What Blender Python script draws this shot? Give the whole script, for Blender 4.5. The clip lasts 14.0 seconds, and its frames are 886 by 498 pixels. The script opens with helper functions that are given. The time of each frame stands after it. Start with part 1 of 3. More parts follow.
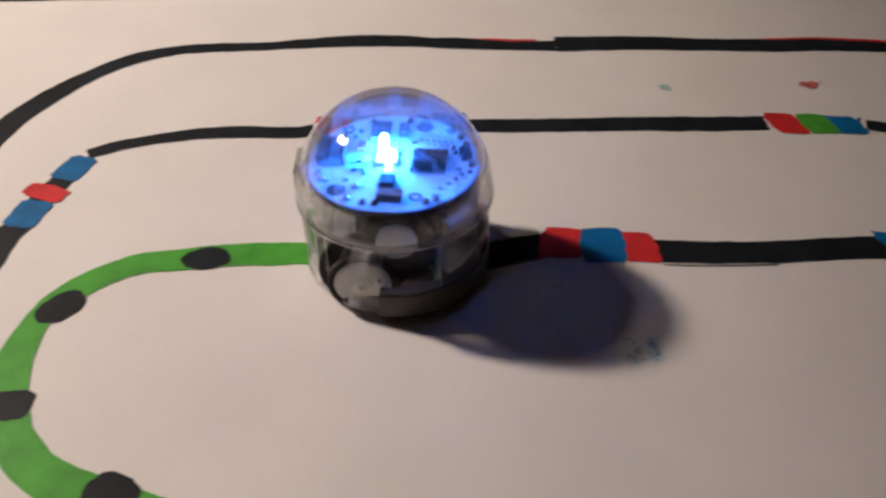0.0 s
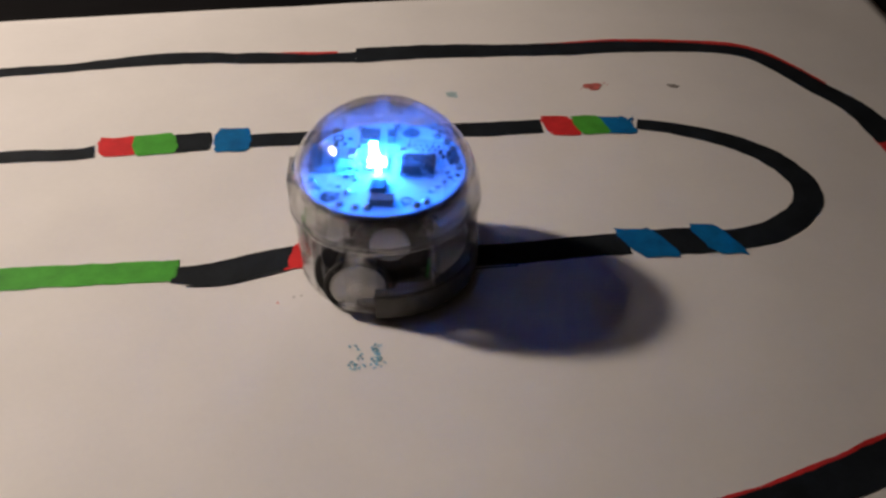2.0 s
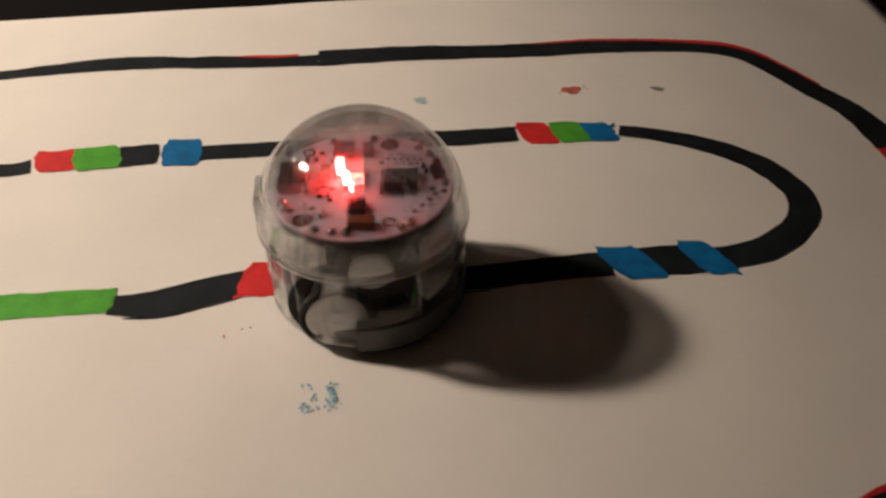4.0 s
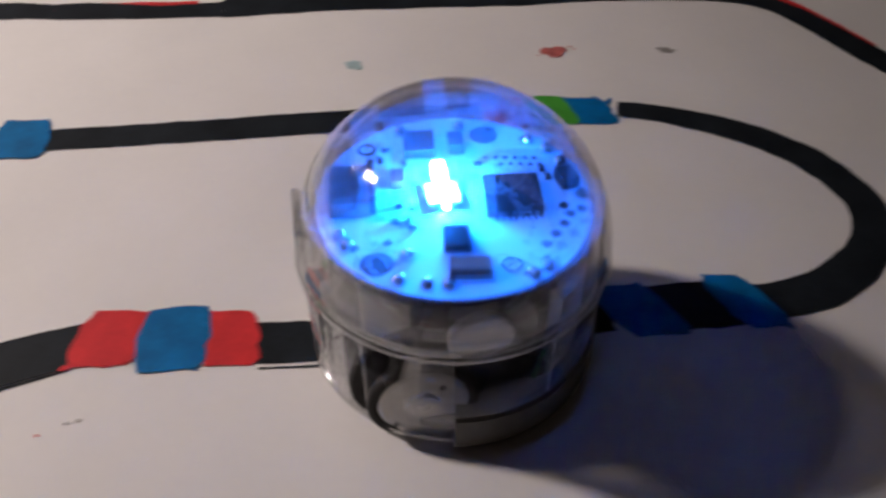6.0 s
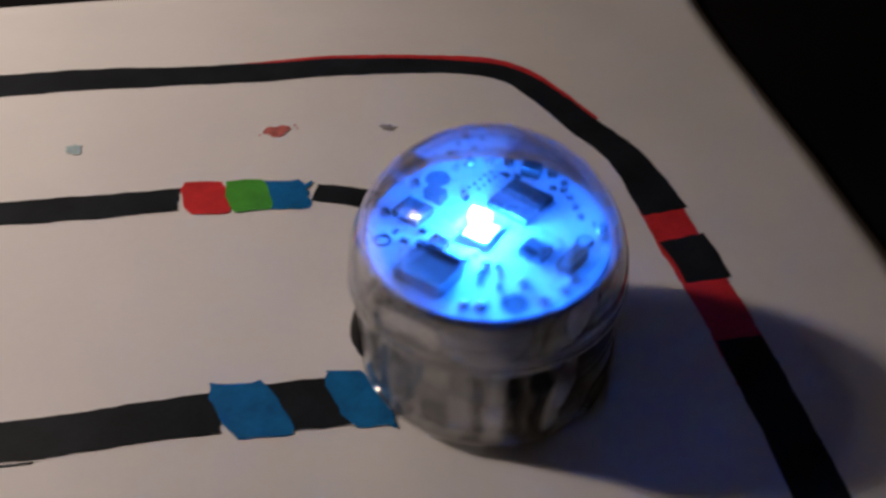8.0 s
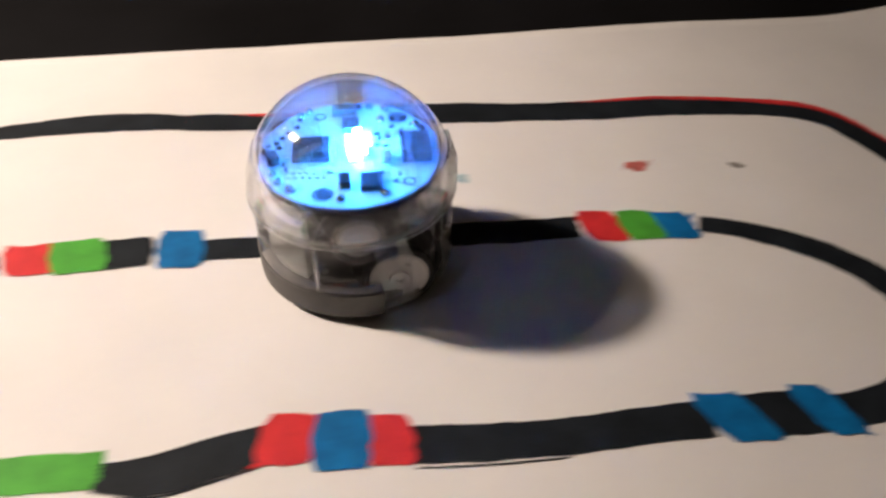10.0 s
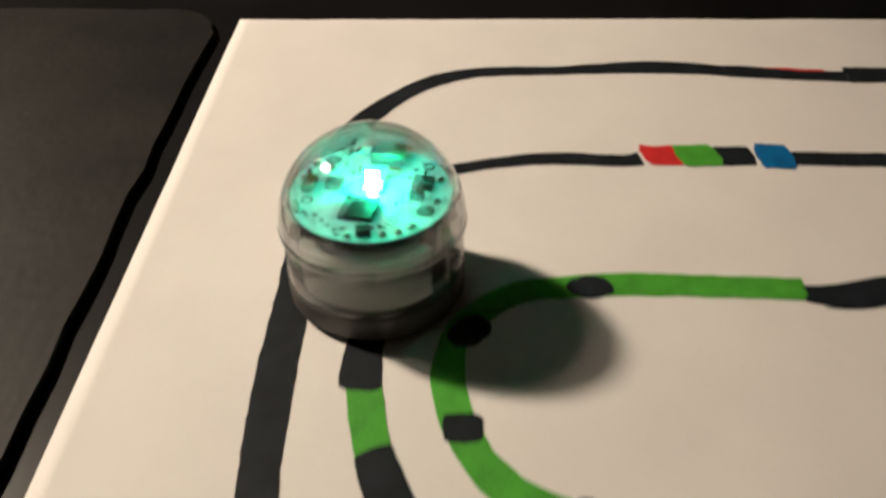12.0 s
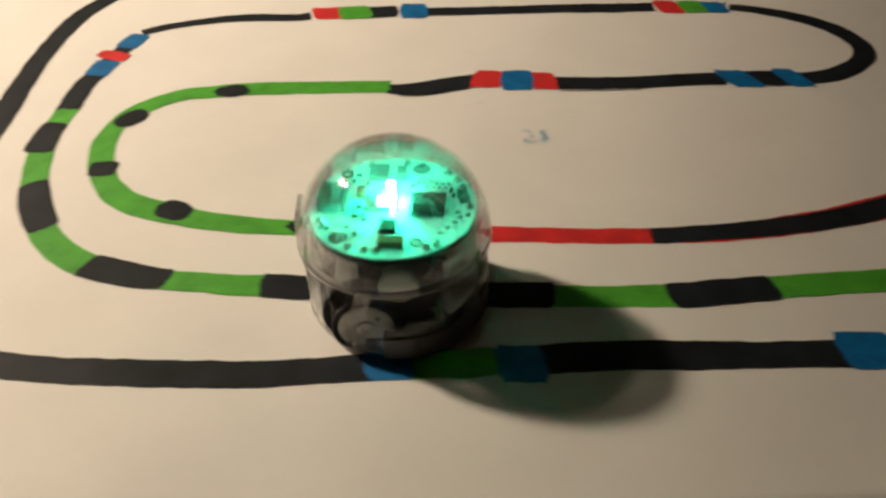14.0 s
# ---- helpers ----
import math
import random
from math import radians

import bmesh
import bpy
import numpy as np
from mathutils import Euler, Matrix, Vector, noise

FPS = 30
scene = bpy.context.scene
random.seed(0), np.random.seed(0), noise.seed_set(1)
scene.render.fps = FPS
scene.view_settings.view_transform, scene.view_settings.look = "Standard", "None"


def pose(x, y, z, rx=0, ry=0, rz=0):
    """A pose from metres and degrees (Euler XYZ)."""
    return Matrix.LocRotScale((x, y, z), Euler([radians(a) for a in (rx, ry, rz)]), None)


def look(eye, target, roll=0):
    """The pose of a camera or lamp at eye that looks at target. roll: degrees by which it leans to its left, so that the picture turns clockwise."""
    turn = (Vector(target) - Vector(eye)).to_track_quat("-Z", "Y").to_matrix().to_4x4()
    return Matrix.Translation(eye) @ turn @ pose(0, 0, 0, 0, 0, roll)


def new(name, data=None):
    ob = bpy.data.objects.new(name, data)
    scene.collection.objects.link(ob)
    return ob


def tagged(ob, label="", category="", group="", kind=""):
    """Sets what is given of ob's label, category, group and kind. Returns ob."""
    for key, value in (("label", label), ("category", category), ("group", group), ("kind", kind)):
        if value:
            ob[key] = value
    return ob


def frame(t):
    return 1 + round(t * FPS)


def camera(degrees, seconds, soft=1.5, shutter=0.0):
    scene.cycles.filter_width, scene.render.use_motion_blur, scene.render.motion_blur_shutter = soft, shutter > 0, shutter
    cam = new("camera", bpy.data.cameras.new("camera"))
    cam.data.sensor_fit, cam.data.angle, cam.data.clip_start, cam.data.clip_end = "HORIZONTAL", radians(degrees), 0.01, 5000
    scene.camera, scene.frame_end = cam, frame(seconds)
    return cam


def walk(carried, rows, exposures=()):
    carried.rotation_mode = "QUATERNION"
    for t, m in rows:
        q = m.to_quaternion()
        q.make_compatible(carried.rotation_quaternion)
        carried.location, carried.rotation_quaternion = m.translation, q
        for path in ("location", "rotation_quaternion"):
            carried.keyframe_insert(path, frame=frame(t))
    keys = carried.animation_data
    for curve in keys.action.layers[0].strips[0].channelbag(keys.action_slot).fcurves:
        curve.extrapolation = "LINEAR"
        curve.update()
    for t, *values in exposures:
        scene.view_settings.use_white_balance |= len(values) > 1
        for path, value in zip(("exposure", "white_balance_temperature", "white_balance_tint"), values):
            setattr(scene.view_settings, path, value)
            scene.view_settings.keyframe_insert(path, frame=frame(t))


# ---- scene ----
cam = camera(54.32, 14.0, soft=2.6, shutter=0.6)
PATH = [
    (0.0, look((-0.02434, -0.10867, 0.09386), (-0.02129, 0.00408, 0), -0.34)),
    (0.5, look((-0.01139, -0.10964, 0.09525), (-0.00759, 0.00408, 0), -0.79)),
    (1.0, look((-0.00398, -0.11047, 0.09660), (0.00250, 0.00418, 0), -0.97)),
    (1.5, look((0.00260, -0.11217, 0.09678), (0.01040, 0.00382, 0), -1.01)),
    (2.0, look((0.01228, -0.11256, 0.09667), (0.02169, 0.00383, 0), -1.04)),
    (4.3, look((0.01689, -0.09369, 0.08848), (0.02755, 0.01163, 0), -0.96)),
    (4.5, look((0.01682, -0.08631, 0.08597), (0.02721, 0.01558, 0), -0.91)),
    (5.0, look((0.01603, -0.07370, 0.07564), (0.02597, 0.01320, 0), -0.58)),
    (5.5, look((0.01520, -0.06047, 0.06661), (0.02387, 0.00998, 0), 0.00)),
    (6.0, look((0.02647, -0.06129, 0.07272), (0.03689, 0.01423, 0), 0.31)),
    (6.5, look((0.04468, -0.06370, 0.07331), (0.05545, 0.01400, 0), -0.83)),
    (7.0, look((0.05110, -0.06192, 0.07601), (0.06028, 0.01768, 0), -2.04)),
    (8.2, look((0.07304, -0.06214, 0.08239), (0.08519, 0.02708, 0), -0.63)),
    (9.3, look((0.04259, -0.06326, 0.08910), (0.05839, 0.03619, 0), 0.38)),
    (9.5, look((0.03599, -0.06252, 0.08950), (0.05093, 0.03703, 0), 0.37)),
    (10.0, look((0.01019, -0.06388, 0.09234), (0.02320, 0.03898, 0), 0.38)),
    (10.5, look((-0.03794, -0.07014, 0.09353), (-0.02981, 0.03799, 0), 0.55)),
    (11.0, look((-0.07150, -0.06999, 0.09463), (-0.06912, 0.04142, 0), -0.04)),
    (11.5, look((-0.08045, -0.08664, 0.09924), (-0.08310, 0.02849, 0), -0.56)),
    (12.0, look((-0.08210, -0.10830, 0.10131), (-0.08649, 0.01294, 0), -0.83)),
    (12.5, look((-0.07682, -0.14657, 0.09845), (-0.08156, -0.02866, 0), -1.69)),
    (13.0, look((-0.06115, -0.17382, 0.09774), (-0.06330, -0.06047, 0), -0.68)),
    (13.5, look((-0.03863, -0.17645, 0.10126), (-0.03805, -0.05665, 0), -1.07)),
    (14.0, look((-0.01405, -0.17743, 0.10043), (-0.01312, -0.05697, 0), -1.54)),
]
# seconds, stops, white balance, tint
EXPOSURES = [
    (0.0, -0.45, 6000, 14), (0.5, -0.5, 6000, 12), (1.0, -0.45, 6300, 12), (1.5, -0.42, 5700, 14), (2.0, -0.35, 6000, 11), (4.3, -0.05, 6500, 10), (5.0, 0.1, 6500, 10), (5.5, -0.15, 5700, 16),
    (6.0, -0.25, 5600, 15), (6.5, -0.22, 5400, 15), (7.0, -0.5, 5600, 16), (9.3, 0.4, 6000, 14), (10.0, 0.42, 6100, 12), (10.5, 0.1, 6400, 6), (11.0, -0.48, 6500, 6), (11.5, -0.6, 6300, 10),
    (12.0, -0.45, 6400, 7), (12.5, -0.5, 7000, 8), (13.0, -0.27, 6000, 14), (13.5, -0.25, 5800, 14), (14.0, -0.07, 6800, 5)]
walk(cam, PATH, EXPOSURES)

MM = 0.001

# ---- world and lamp ----
world = bpy.data.worlds.new("room_air")
scene.world = world
world.use_nodes = True
world.node_tree.nodes["Background"].inputs[0].default_value = (1.0, 0.85, 0.7, 1)
world.node_tree.nodes["Background"].inputs[1].default_value = 0.012

# one desk lamp, out of view; the point light is added to fill shadows
LAMP_PLACE = (-0.74, 0.308, 0.590)
beam_data = bpy.data.lights.new("desk_lamp_beam", "SPOT")
beam_data.energy = 52
beam_data.color = (1.0, 0.80, 0.62)
beam_data.shadow_soft_size = 0.040
# narrow soft cone that darkens the sheet away from the lamp's side
beam_data.spot_size = radians(19.5)
beam_data.spot_blend = 1.0
beam = new("desk_lamp_beam", beam_data)
beam.matrix_world = look(LAMP_PLACE, (-0.160, 0.005, 0)) @ Matrix.Diagonal((2.6, 1, 1, 1))
fill_light_data = bpy.data.lights.new("added_fill_light", "POINT")
fill_light_data.energy = 12
fill_light_data.color = (1.0, 0.80, 0.62)
fill_light_data.shadow_soft_size = 0.040
fill_light = new("added_fill_light", fill_light_data)
fill_light.location = LAMP_PLACE


# ---- materials ----
def material(name):
    mat = bpy.data.materials.new(name)
    mat.use_nodes = True
    return mat, mat.node_tree.nodes, mat.node_tree.links


def surface(name, colour, rough=0.5, metal=0.0, spread=0.12, scale=200.0, bump=0.1, bump_scale=1500.0, stretch=(1, 1, 1), spec=0.5):
    """A plain surface with blotches at one scale, grain at another, and fine relief."""
    mat, nodes, links = material(name)
    b = nodes["Principled BSDF"]
    b.inputs["Roughness"].default_value = rough
    b.inputs["Metallic"].default_value = metal
    b.inputs["Specular IOR Level"].default_value = spec
    coord = nodes.new("ShaderNodeTexCoord")
    mapping = nodes.new("ShaderNodeMapping")
    mapping.inputs["Scale"].default_value = stretch
    links.new(coord.outputs["Object"], mapping.inputs["Vector"])
    big, fine = nodes.new("ShaderNodeTexNoise"), nodes.new("ShaderNodeTexNoise")
    big.inputs["Scale"].default_value, fine.inputs["Scale"].default_value = scale, bump_scale
    big.inputs["Detail"].default_value, fine.inputs["Detail"].default_value = 4, 3
    links.new(mapping.outputs["Vector"], big.inputs["Vector"])
    links.new(mapping.outputs["Vector"], fine.inputs["Vector"])
    total = nodes.new("ShaderNodeMath")
    total.operation = "MULTIPLY_ADD"
    total.inputs[1].default_value = 0.35
    links.new(fine.outputs["Fac"], total.inputs[0])
    links.new(big.outputs["Fac"], total.inputs[2])
    ramp = nodes.new("ShaderNodeValToRGB")
    ramp.color_ramp.elements[0].position, ramp.color_ramp.elements[1].position = 0.42, 0.92
    ramp.color_ramp.elements[0].color = (*[max(0.0, c * (1 - spread)) for c in colour], 1)
    ramp.color_ramp.elements[1].color = (*[min(1.0, c * (1 + spread)) for c in colour], 1)
    links.new(total.outputs[0], ramp.inputs["Fac"])
    links.new(ramp.outputs["Color"], b.inputs["Base Color"])
    if bump:
        bm = nodes.new("ShaderNodeBump")
        bm.inputs["Strength"].default_value = bump
        bm.inputs["Distance"].default_value = 0.0002
        links.new(fine.outputs["Fac"], bm.inputs["Height"])
        links.new(bm.outputs["Normal"], b.inputs["Normal"])
    return mat


def clear_plastic(name, tint, gloss=0.9, rough=0.03, edge=3.2, base=0.05, bent=0.15):
    """Clear polycarbonate: most light passes straight through the thin wall, a share is bent by it; gloss grows towards grazing angles."""
    mat, nodes, links = material(name)
    nodes.remove(nodes["Principled BSDF"])
    clear, glass, body = nodes.new("ShaderNodeBsdfTransparent"), nodes.new("ShaderNodeBsdfGlass"), nodes.new("ShaderNodeMixShader")
    shine, mix = nodes.new("ShaderNodeBsdfGlossy"), nodes.new("ShaderNodeMixShader")
    clear.inputs["Color"].default_value = (*tint, 1)
    glass.inputs["Color"].default_value = (0.96, 0.965, 0.97, 1)
    glass.inputs["IOR"].default_value = 1.5
    glass.inputs["Roughness"].default_value = 0.02
    body.inputs["Fac"].default_value = bent
    shine.inputs["Roughness"].default_value = rough
    shine.inputs["Color"].default_value = (gloss, gloss, gloss, 1)
    facing = nodes.new("ShaderNodeLayerWeight")
    power, scaled = nodes.new("ShaderNodeMath"), nodes.new("ShaderNodeMath")
    power.operation, power.inputs[1].default_value = "POWER", edge
    scaled.operation, scaled.inputs[1].default_value, scaled.inputs[2].default_value = "MULTIPLY_ADD", 0.8, base
    links.new(facing.outputs["Facing"], power.inputs[0])
    links.new(power.outputs[0], scaled.inputs[0])
    links.new(scaled.outputs[0], mix.inputs["Fac"])
    links.new(clear.outputs[0], body.inputs[1])
    links.new(glass.outputs[0], body.inputs[2])
    links.new(body.outputs[0], mix.inputs[1])
    links.new(shine.outputs[0], mix.inputs[2])
    links.new(mix.outputs[0], nodes["Material Output"].inputs["Surface"])
    return mat


def glow(name, colour, strength):
    mat, nodes, links = material(name)
    nodes.remove(nodes["Principled BSDF"])
    e = nodes.new("ShaderNodeEmission")
    e.inputs["Color"].default_value = (*colour, 1)
    e.inputs["Strength"].default_value = strength
    links.new(e.outputs[0], nodes["Material Output"].inputs["Surface"])
    return mat


PAPER = surface("white_paper", (0.80, 0.78, 0.76), 0.75, spread=0.03, scale=60, bump=0.12, bump_scale=900, spec=0.25)
INK_BLACK = surface("black_marker_ink", (0.011, 0.0145, 0.019), 0.6, spread=0.5, scale=150, bump=0.05, spec=0.18)
INK_GREEN = surface("green_marker_ink", (0.075, 0.36, 0.035), 0.6, spread=0.22, scale=220, bump=0.05, spec=0.3)
INK_RED = surface("red_marker_ink", (0.62, 0.028, 0.03), 0.6, spread=0.2, scale=220, bump=0.05, spec=0.3)
INK_BLUE = surface("blue_marker_ink", (0.003, 0.135, 0.36), 0.6, spread=0.3, scale=260, bump=0.05, spec=0.3)
INK_ROSE = surface("faded_red_marker", (0.50, 0.13, 0.11), 0.7, spread=0.45, scale=700, bump=0.0)
INK_PALE = surface("pale_blue_marker", (0.20, 0.44, 0.58), 0.7, spread=0.6, scale=900, bump=0.0)
INK_FAINT = surface("faint_teal_smudge", (0.42, 0.56, 0.58), 0.7, spread=0.3, scale=600, bump=0.0)
INK_GREY = surface("faint_grey_smudge", (0.30, 0.28, 0.26), 0.7, spread=0.4, scale=700, bump=0.0)
TABLE = surface("black_tabletop", (0.006, 0.006, 0.007), 0.35, spread=0.5, scale=25, bump=0.05, bump_scale=700, spec=0.3)
DARK_SLAB = surface("dark_brown_mottled", (0.0085, 0.0078, 0.0068), 0.55, spread=0.95, scale=34, bump=0.45, bump_scale=420, spec=0.22)
WALL = surface("plain_wall_paint", (0.17, 0.145, 0.12), 0.8, spread=0.05, scale=3, bump=0.05, bump_scale=60)
FLOOR = surface("plain_floor", (0.10, 0.075, 0.055), 0.5, spread=0.2, scale=4, bump=0.05, bump_scale=60)
CLEAR = clear_plastic("clear_polycarbonate", (0.975, 0.977, 0.98), 1.0, 0.085, 2.8, 0.018, 0.27)
CLEAR_WALL = clear_plastic("clear_polycarbonate_wall", (0.97, 0.972, 0.975), 1.0, 0.05, 3.6, 0.035, 0.09)
CLEAR_RIM = clear_plastic("clear_polycarbonate_rim", (0.95, 0.955, 0.96), 1.0, 0.05, 1.8, 0.12, 0.2)
BOARD = surface("white_solder_mask", (0.42, 0.52, 0.63), 0.4, spread=0.05, scale=500, bump=0.05)
BOARD_EDGE = surface("dark_board_edge", (0.02, 0.02, 0.024), 0.5, spread=0.2, bump=0.05)
CASE = surface("white_lamp_case", (0.85, 0.85, 0.85), 0.5, spread=0.03, scale=900, bump=0.05)
CHIP = surface("black_chip_resin", (0.012, 0.012, 0.013), 0.38, spread=0.3, scale=900, bump=0.1)
CERAMIC = surface("brown_ceramic", (0.16, 0.075, 0.035), 0.45, spread=0.25, scale=900, bump=0.1)
SOLDER = surface("solder_metal", (0.62, 0.6, 0.57), 0.22, 1.0, spread=0.15, scale=1500, bump=0.15)
STEEL = surface("connector_steel", (0.30, 0.29, 0.28), 0.4, 1.0, spread=0.15, scale=700, bump=0.1)
BUMPER = surface("dark_grey_moulded_plastic", (0.065, 0.062, 0.060), 0.5, spread=0.18, scale=300, bump=0.2)
CHASSIS = surface("mid_grey_moulded_plastic", (0.42, 0.41, 0.40), 0.5, spread=0.12, scale=300, bump=0.15)
PALE = surface("pale_wheel_plastic", (0.74, 0.73, 0.70), 0.42, spread=0.08, scale=400, bump=0.1)
RUBBER = surface("black_rubber", (0.015, 0.015, 0.016), 0.75, spread=0.3, scale=600, bump=0.2)
WIRE = surface("green_wire_sleeve", (0.03, 0.32, 0.05), 0.4, spread=0.1, bump=0.0)
GLOW_BLUE = glow("blue_led_light", (0.03, 0.20, 1.0), 10500)
GLOW_GREEN = glow("green_led_light", (0.03, 1.0, 0.45), 3900)
GLOW_RED = glow("red_led_light", (1.0, 0.035, 0.025), 480)


# ---- building helpers ----
def mesh_object(name, bm, mat, parent=None, label="", smooth=False):
    me = bpy.data.meshes.new(name)
    bm.normal_update()
    bm.to_mesh(me)
    bm.free()
    for m in (mat if isinstance(mat, (list, tuple)) else [mat]):
        me.materials.append(m)
    for p in me.polygons:
        p.use_smooth = smooth
    ob = new(name, me)
    if parent:
        ob.parent = parent
    return tagged(ob, label)


def part(name, bm, mat, parent, label="", smooth=False):
    return mesh_object(name, bm, mat, parent, label, smooth)


def again(ob, name, m):
    """Another object on the same mesh and parent, at the pose m."""
    o = new(name, ob.data)
    o.parent = ob.parent
    o.matrix_basis = m
    return o


def box_mesh(sx, sy, sz, bevel=0.0, z0=0.0):
    bm = bmesh.new()
    bmesh.ops.create_cube(bm, size=1)
    bmesh.ops.scale(bm, vec=(sx, sy, sz), verts=bm.verts)
    bmesh.ops.translate(bm, vec=(0, 0, z0 + sz / 2), verts=bm.verts)
    if bevel:
        bmesh.ops.bevel(bm, geom=bm.edges[:], offset=bevel, segments=2, affect="EDGES", profile=0.6)
    return bm


def lathe(profile, steps=72, start=0.0, sweep=360.0, closed_profile=True):
    """Turns a profile of (radius, height) about z; part turns get end faces."""
    bm = bmesh.new()
    full = sweep >= 359.9
    n = steps if full else steps + 1
    rings = []
    for i in range(n):
        a = radians(start + sweep * i / steps)
        rings.append([bm.verts.new((r * math.cos(a), r * math.sin(a), z)) for r, z in profile])
    m = len(profile)
    for i in range(steps):
        a, b = rings[i], rings[(i + 1) % n]
        for j in range(m if closed_profile else m - 1):
            k = (j + 1) % m
            bm.faces.new((a[j], b[j], b[k], a[k]))
    if not full and closed_profile:
        bm.faces.new(rings[0])
        bm.faces.new(list(reversed(rings[-1])))
    bmesh.ops.remove_doubles(bm, verts=bm.verts, dist=1e-7)
    bmesh.ops.recalc_face_normals(bm, faces=bm.faces)
    return bm


def disc_mesh(r, h, bevel=0.0, steps=40, z0=0.0):
    b = bevel
    return lathe([(0, z0), (r - b, z0), (r, z0 + b), (r, z0 + h - b), (r - b, z0 + h), (0, z0 + h)], steps, closed_profile=False)


# ---- room ----
def slab(name, size, place, mat, label, category):
    ob = mesh_object(name, box_mesh(*size), mat)
    ob.location = place
    return tagged(ob, label, category, kind="structure")


# unseen room, added to close the scene; its dark paint limits bounced light
slab("floor", (4.4, 4.4, 0.1), (0, 0, -0.86), FLOOR, "plain dark room floor, added out of view", "floor")
slab("ceiling", (4.4, 4.4, 0.1), (0, 0, 1.75), WALL, "plain room ceiling, added out of view", "ceiling")
slab("wall_north", (4.4, 0.1, 2.51), (0, 2.15, -0.76), WALL, "plain room wall, added out of view", "wall")
slab("wall_south", (4.4, 0.1, 2.51), (0, -2.15, -0.76), WALL, "plain room wall, added out of view", "wall")
slab("wall_west", (0.1, 4.2, 2.51), (-2.15, 0, -0.76), WALL, "plain room wall, added out of view", "wall")
slab("wall_east", (0.1, 4.2, 2.51), (2.15, 0, -0.76), WALL, "plain room wall, added out of view", "wall")


def build_table():
    table = tagged(new("table"), "black table with a dull smooth top", "table")
    table.location = (0, 0, -0.76)
    top = part("tabletop", box_mesh(1.4, 0.9, 0.03, 0.004), TABLE, table)
    top.location = (0, 0, 0.7298)
    leg = part("leg", box_mesh(0.05, 0.05, 0.73, 0.004), TABLE, table)
    leg.location = (-0.64, -0.39, 0)
    for x, y in ((0.64, -0.39), (-0.64, 0.39), (0.64, 0.39)):
        again(leg, "leg", pose(x, y, 0))


build_table()


def build_dark_slab():
    """A thin slab that stands for the dark mottled area beside the paper, with a rounded corner and an uneven edge."""
    bm = bmesh.new()
    x1, y1, r = -0.1492, 0.112, 0.014
    outline = []
    for i in range(41):
        y = -0.26 + (y1 - r + 0.26) * i / 40
        outline.append((x1 + 0.011 * (0.1 - y) + 0.0009 * noise.noise((y * 60, 0.3, 0)) + 0.0006 * noise.noise((y * 240, 1.3, 0)), y))
    for i in range(1, 13):
        a = radians(90 * i / 12)
        outline.append((x1 - r + r * math.cos(a), y1 - r + r * math.sin(a)))
    for i in range(1, 31):
        x = x1 - r - 0.30 * i / 30
        outline.append((x, y1 + 0.0012 * noise.noise((x * 60, 5.3, 0))))
    outline.append((x1 - r - 0.30, -0.26))
    low = [bm.verts.new((x, y, 0)) for x, y in outline]
    high = [bm.verts.new((x, y, 0.0018)) for x, y in outline]
    bm.faces.new(high)
    bm.faces.new(list(reversed(low)))
    for i in range(len(outline)):
        j = (i + 1) % len(outline)
        bm.faces.new((low[i], low[j], high[j], high[i]))
    ob = mesh_object("dark_slab", bm, DARK_SLAB)
    ob.location = (0, 0, -0.0002)
    tagged(ob, "thin slab on the black table for the dark brown mottled area", "board")


build_dark_slab()


# ---- the sheet of paper and the drawing on it ----
LEFT, RIGHT, FAR, NEAR = -143.7, 142.0, 108.3, -114.0


def lift(x, y):
    """Height in mm of the sheet above the table at (x, y): flat, with a curl at one far corner and slow waves near the rim."""
    def bell(cx, cy, sx, sy):
        return math.exp(-((x - cx) / sx) ** 2 - ((y - cy) / sy) ** 2)
    h = 1.7 * bell(82, 118, 30, 12) - 0.9 * bell(122, 92, 16, 14) + 3.6 * bell(150, 112, 20, 26) + 1.2 * bell(150, 40, 14, 40)
    h += 2.4 * bell(66, -121, 46, 11)
    h += 0.4 * bell(-60, 118, 40, 10)
    h += 0.36 * noise.noise((x * 0.034, y * 0.034, 4.2)) + 0.13 * noise.noise((x * 0.09, y * 0.09, 8.2))
    return 0.45 + max(-0.25, h)


def build_paper():
    bm = bmesh.new()
    nx, ny = 96, 76
    top, low = [], []
    for j in range(ny + 1):
        for i in range(nx + 1):
            y = NEAR + (FAR - NEAR) * j / ny
            edge = LEFT + 0.010 * (FAR - y)
            x = edge + (RIGHT - edge) * i / nx
            z = lift(x, y)
            top.append(bm.verts.new((x * MM, y * MM, z * MM)))
            low.append(bm.verts.new((x * MM, y * MM, (z - 0.12) * MM)))
    w = nx + 1
    for j in range(ny):
        for i in range(nx):
            a, b, c, d = j * w + i, j * w + i + 1, (j + 1) * w + i + 1, (j + 1) * w + i
            bm.faces.new((top[a], top[b], top[c], top[d]))
            bm.faces.new((low[d], low[c], low[b], low[a]))
    rim = [i for i in range(w)] + [j * w + nx for j in range(1, ny + 1)] + [ny * w + i for i in range(nx - 1, -1, -1)] + [j * w for j in range(ny - 1, 0, -1)]
    for k in range(len(rim)):
        a, b = rim[k], rim[(k + 1) % len(rim)]
        bm.faces.new((low[a], low[b], top[b], top[a]))
    ob = mesh_object("paper_sheet", bm, PAPER, smooth=True)
    return tagged(ob, "white paper sheet with a hand-drawn marker track lying on the table", "paper")


paper = build_paper()


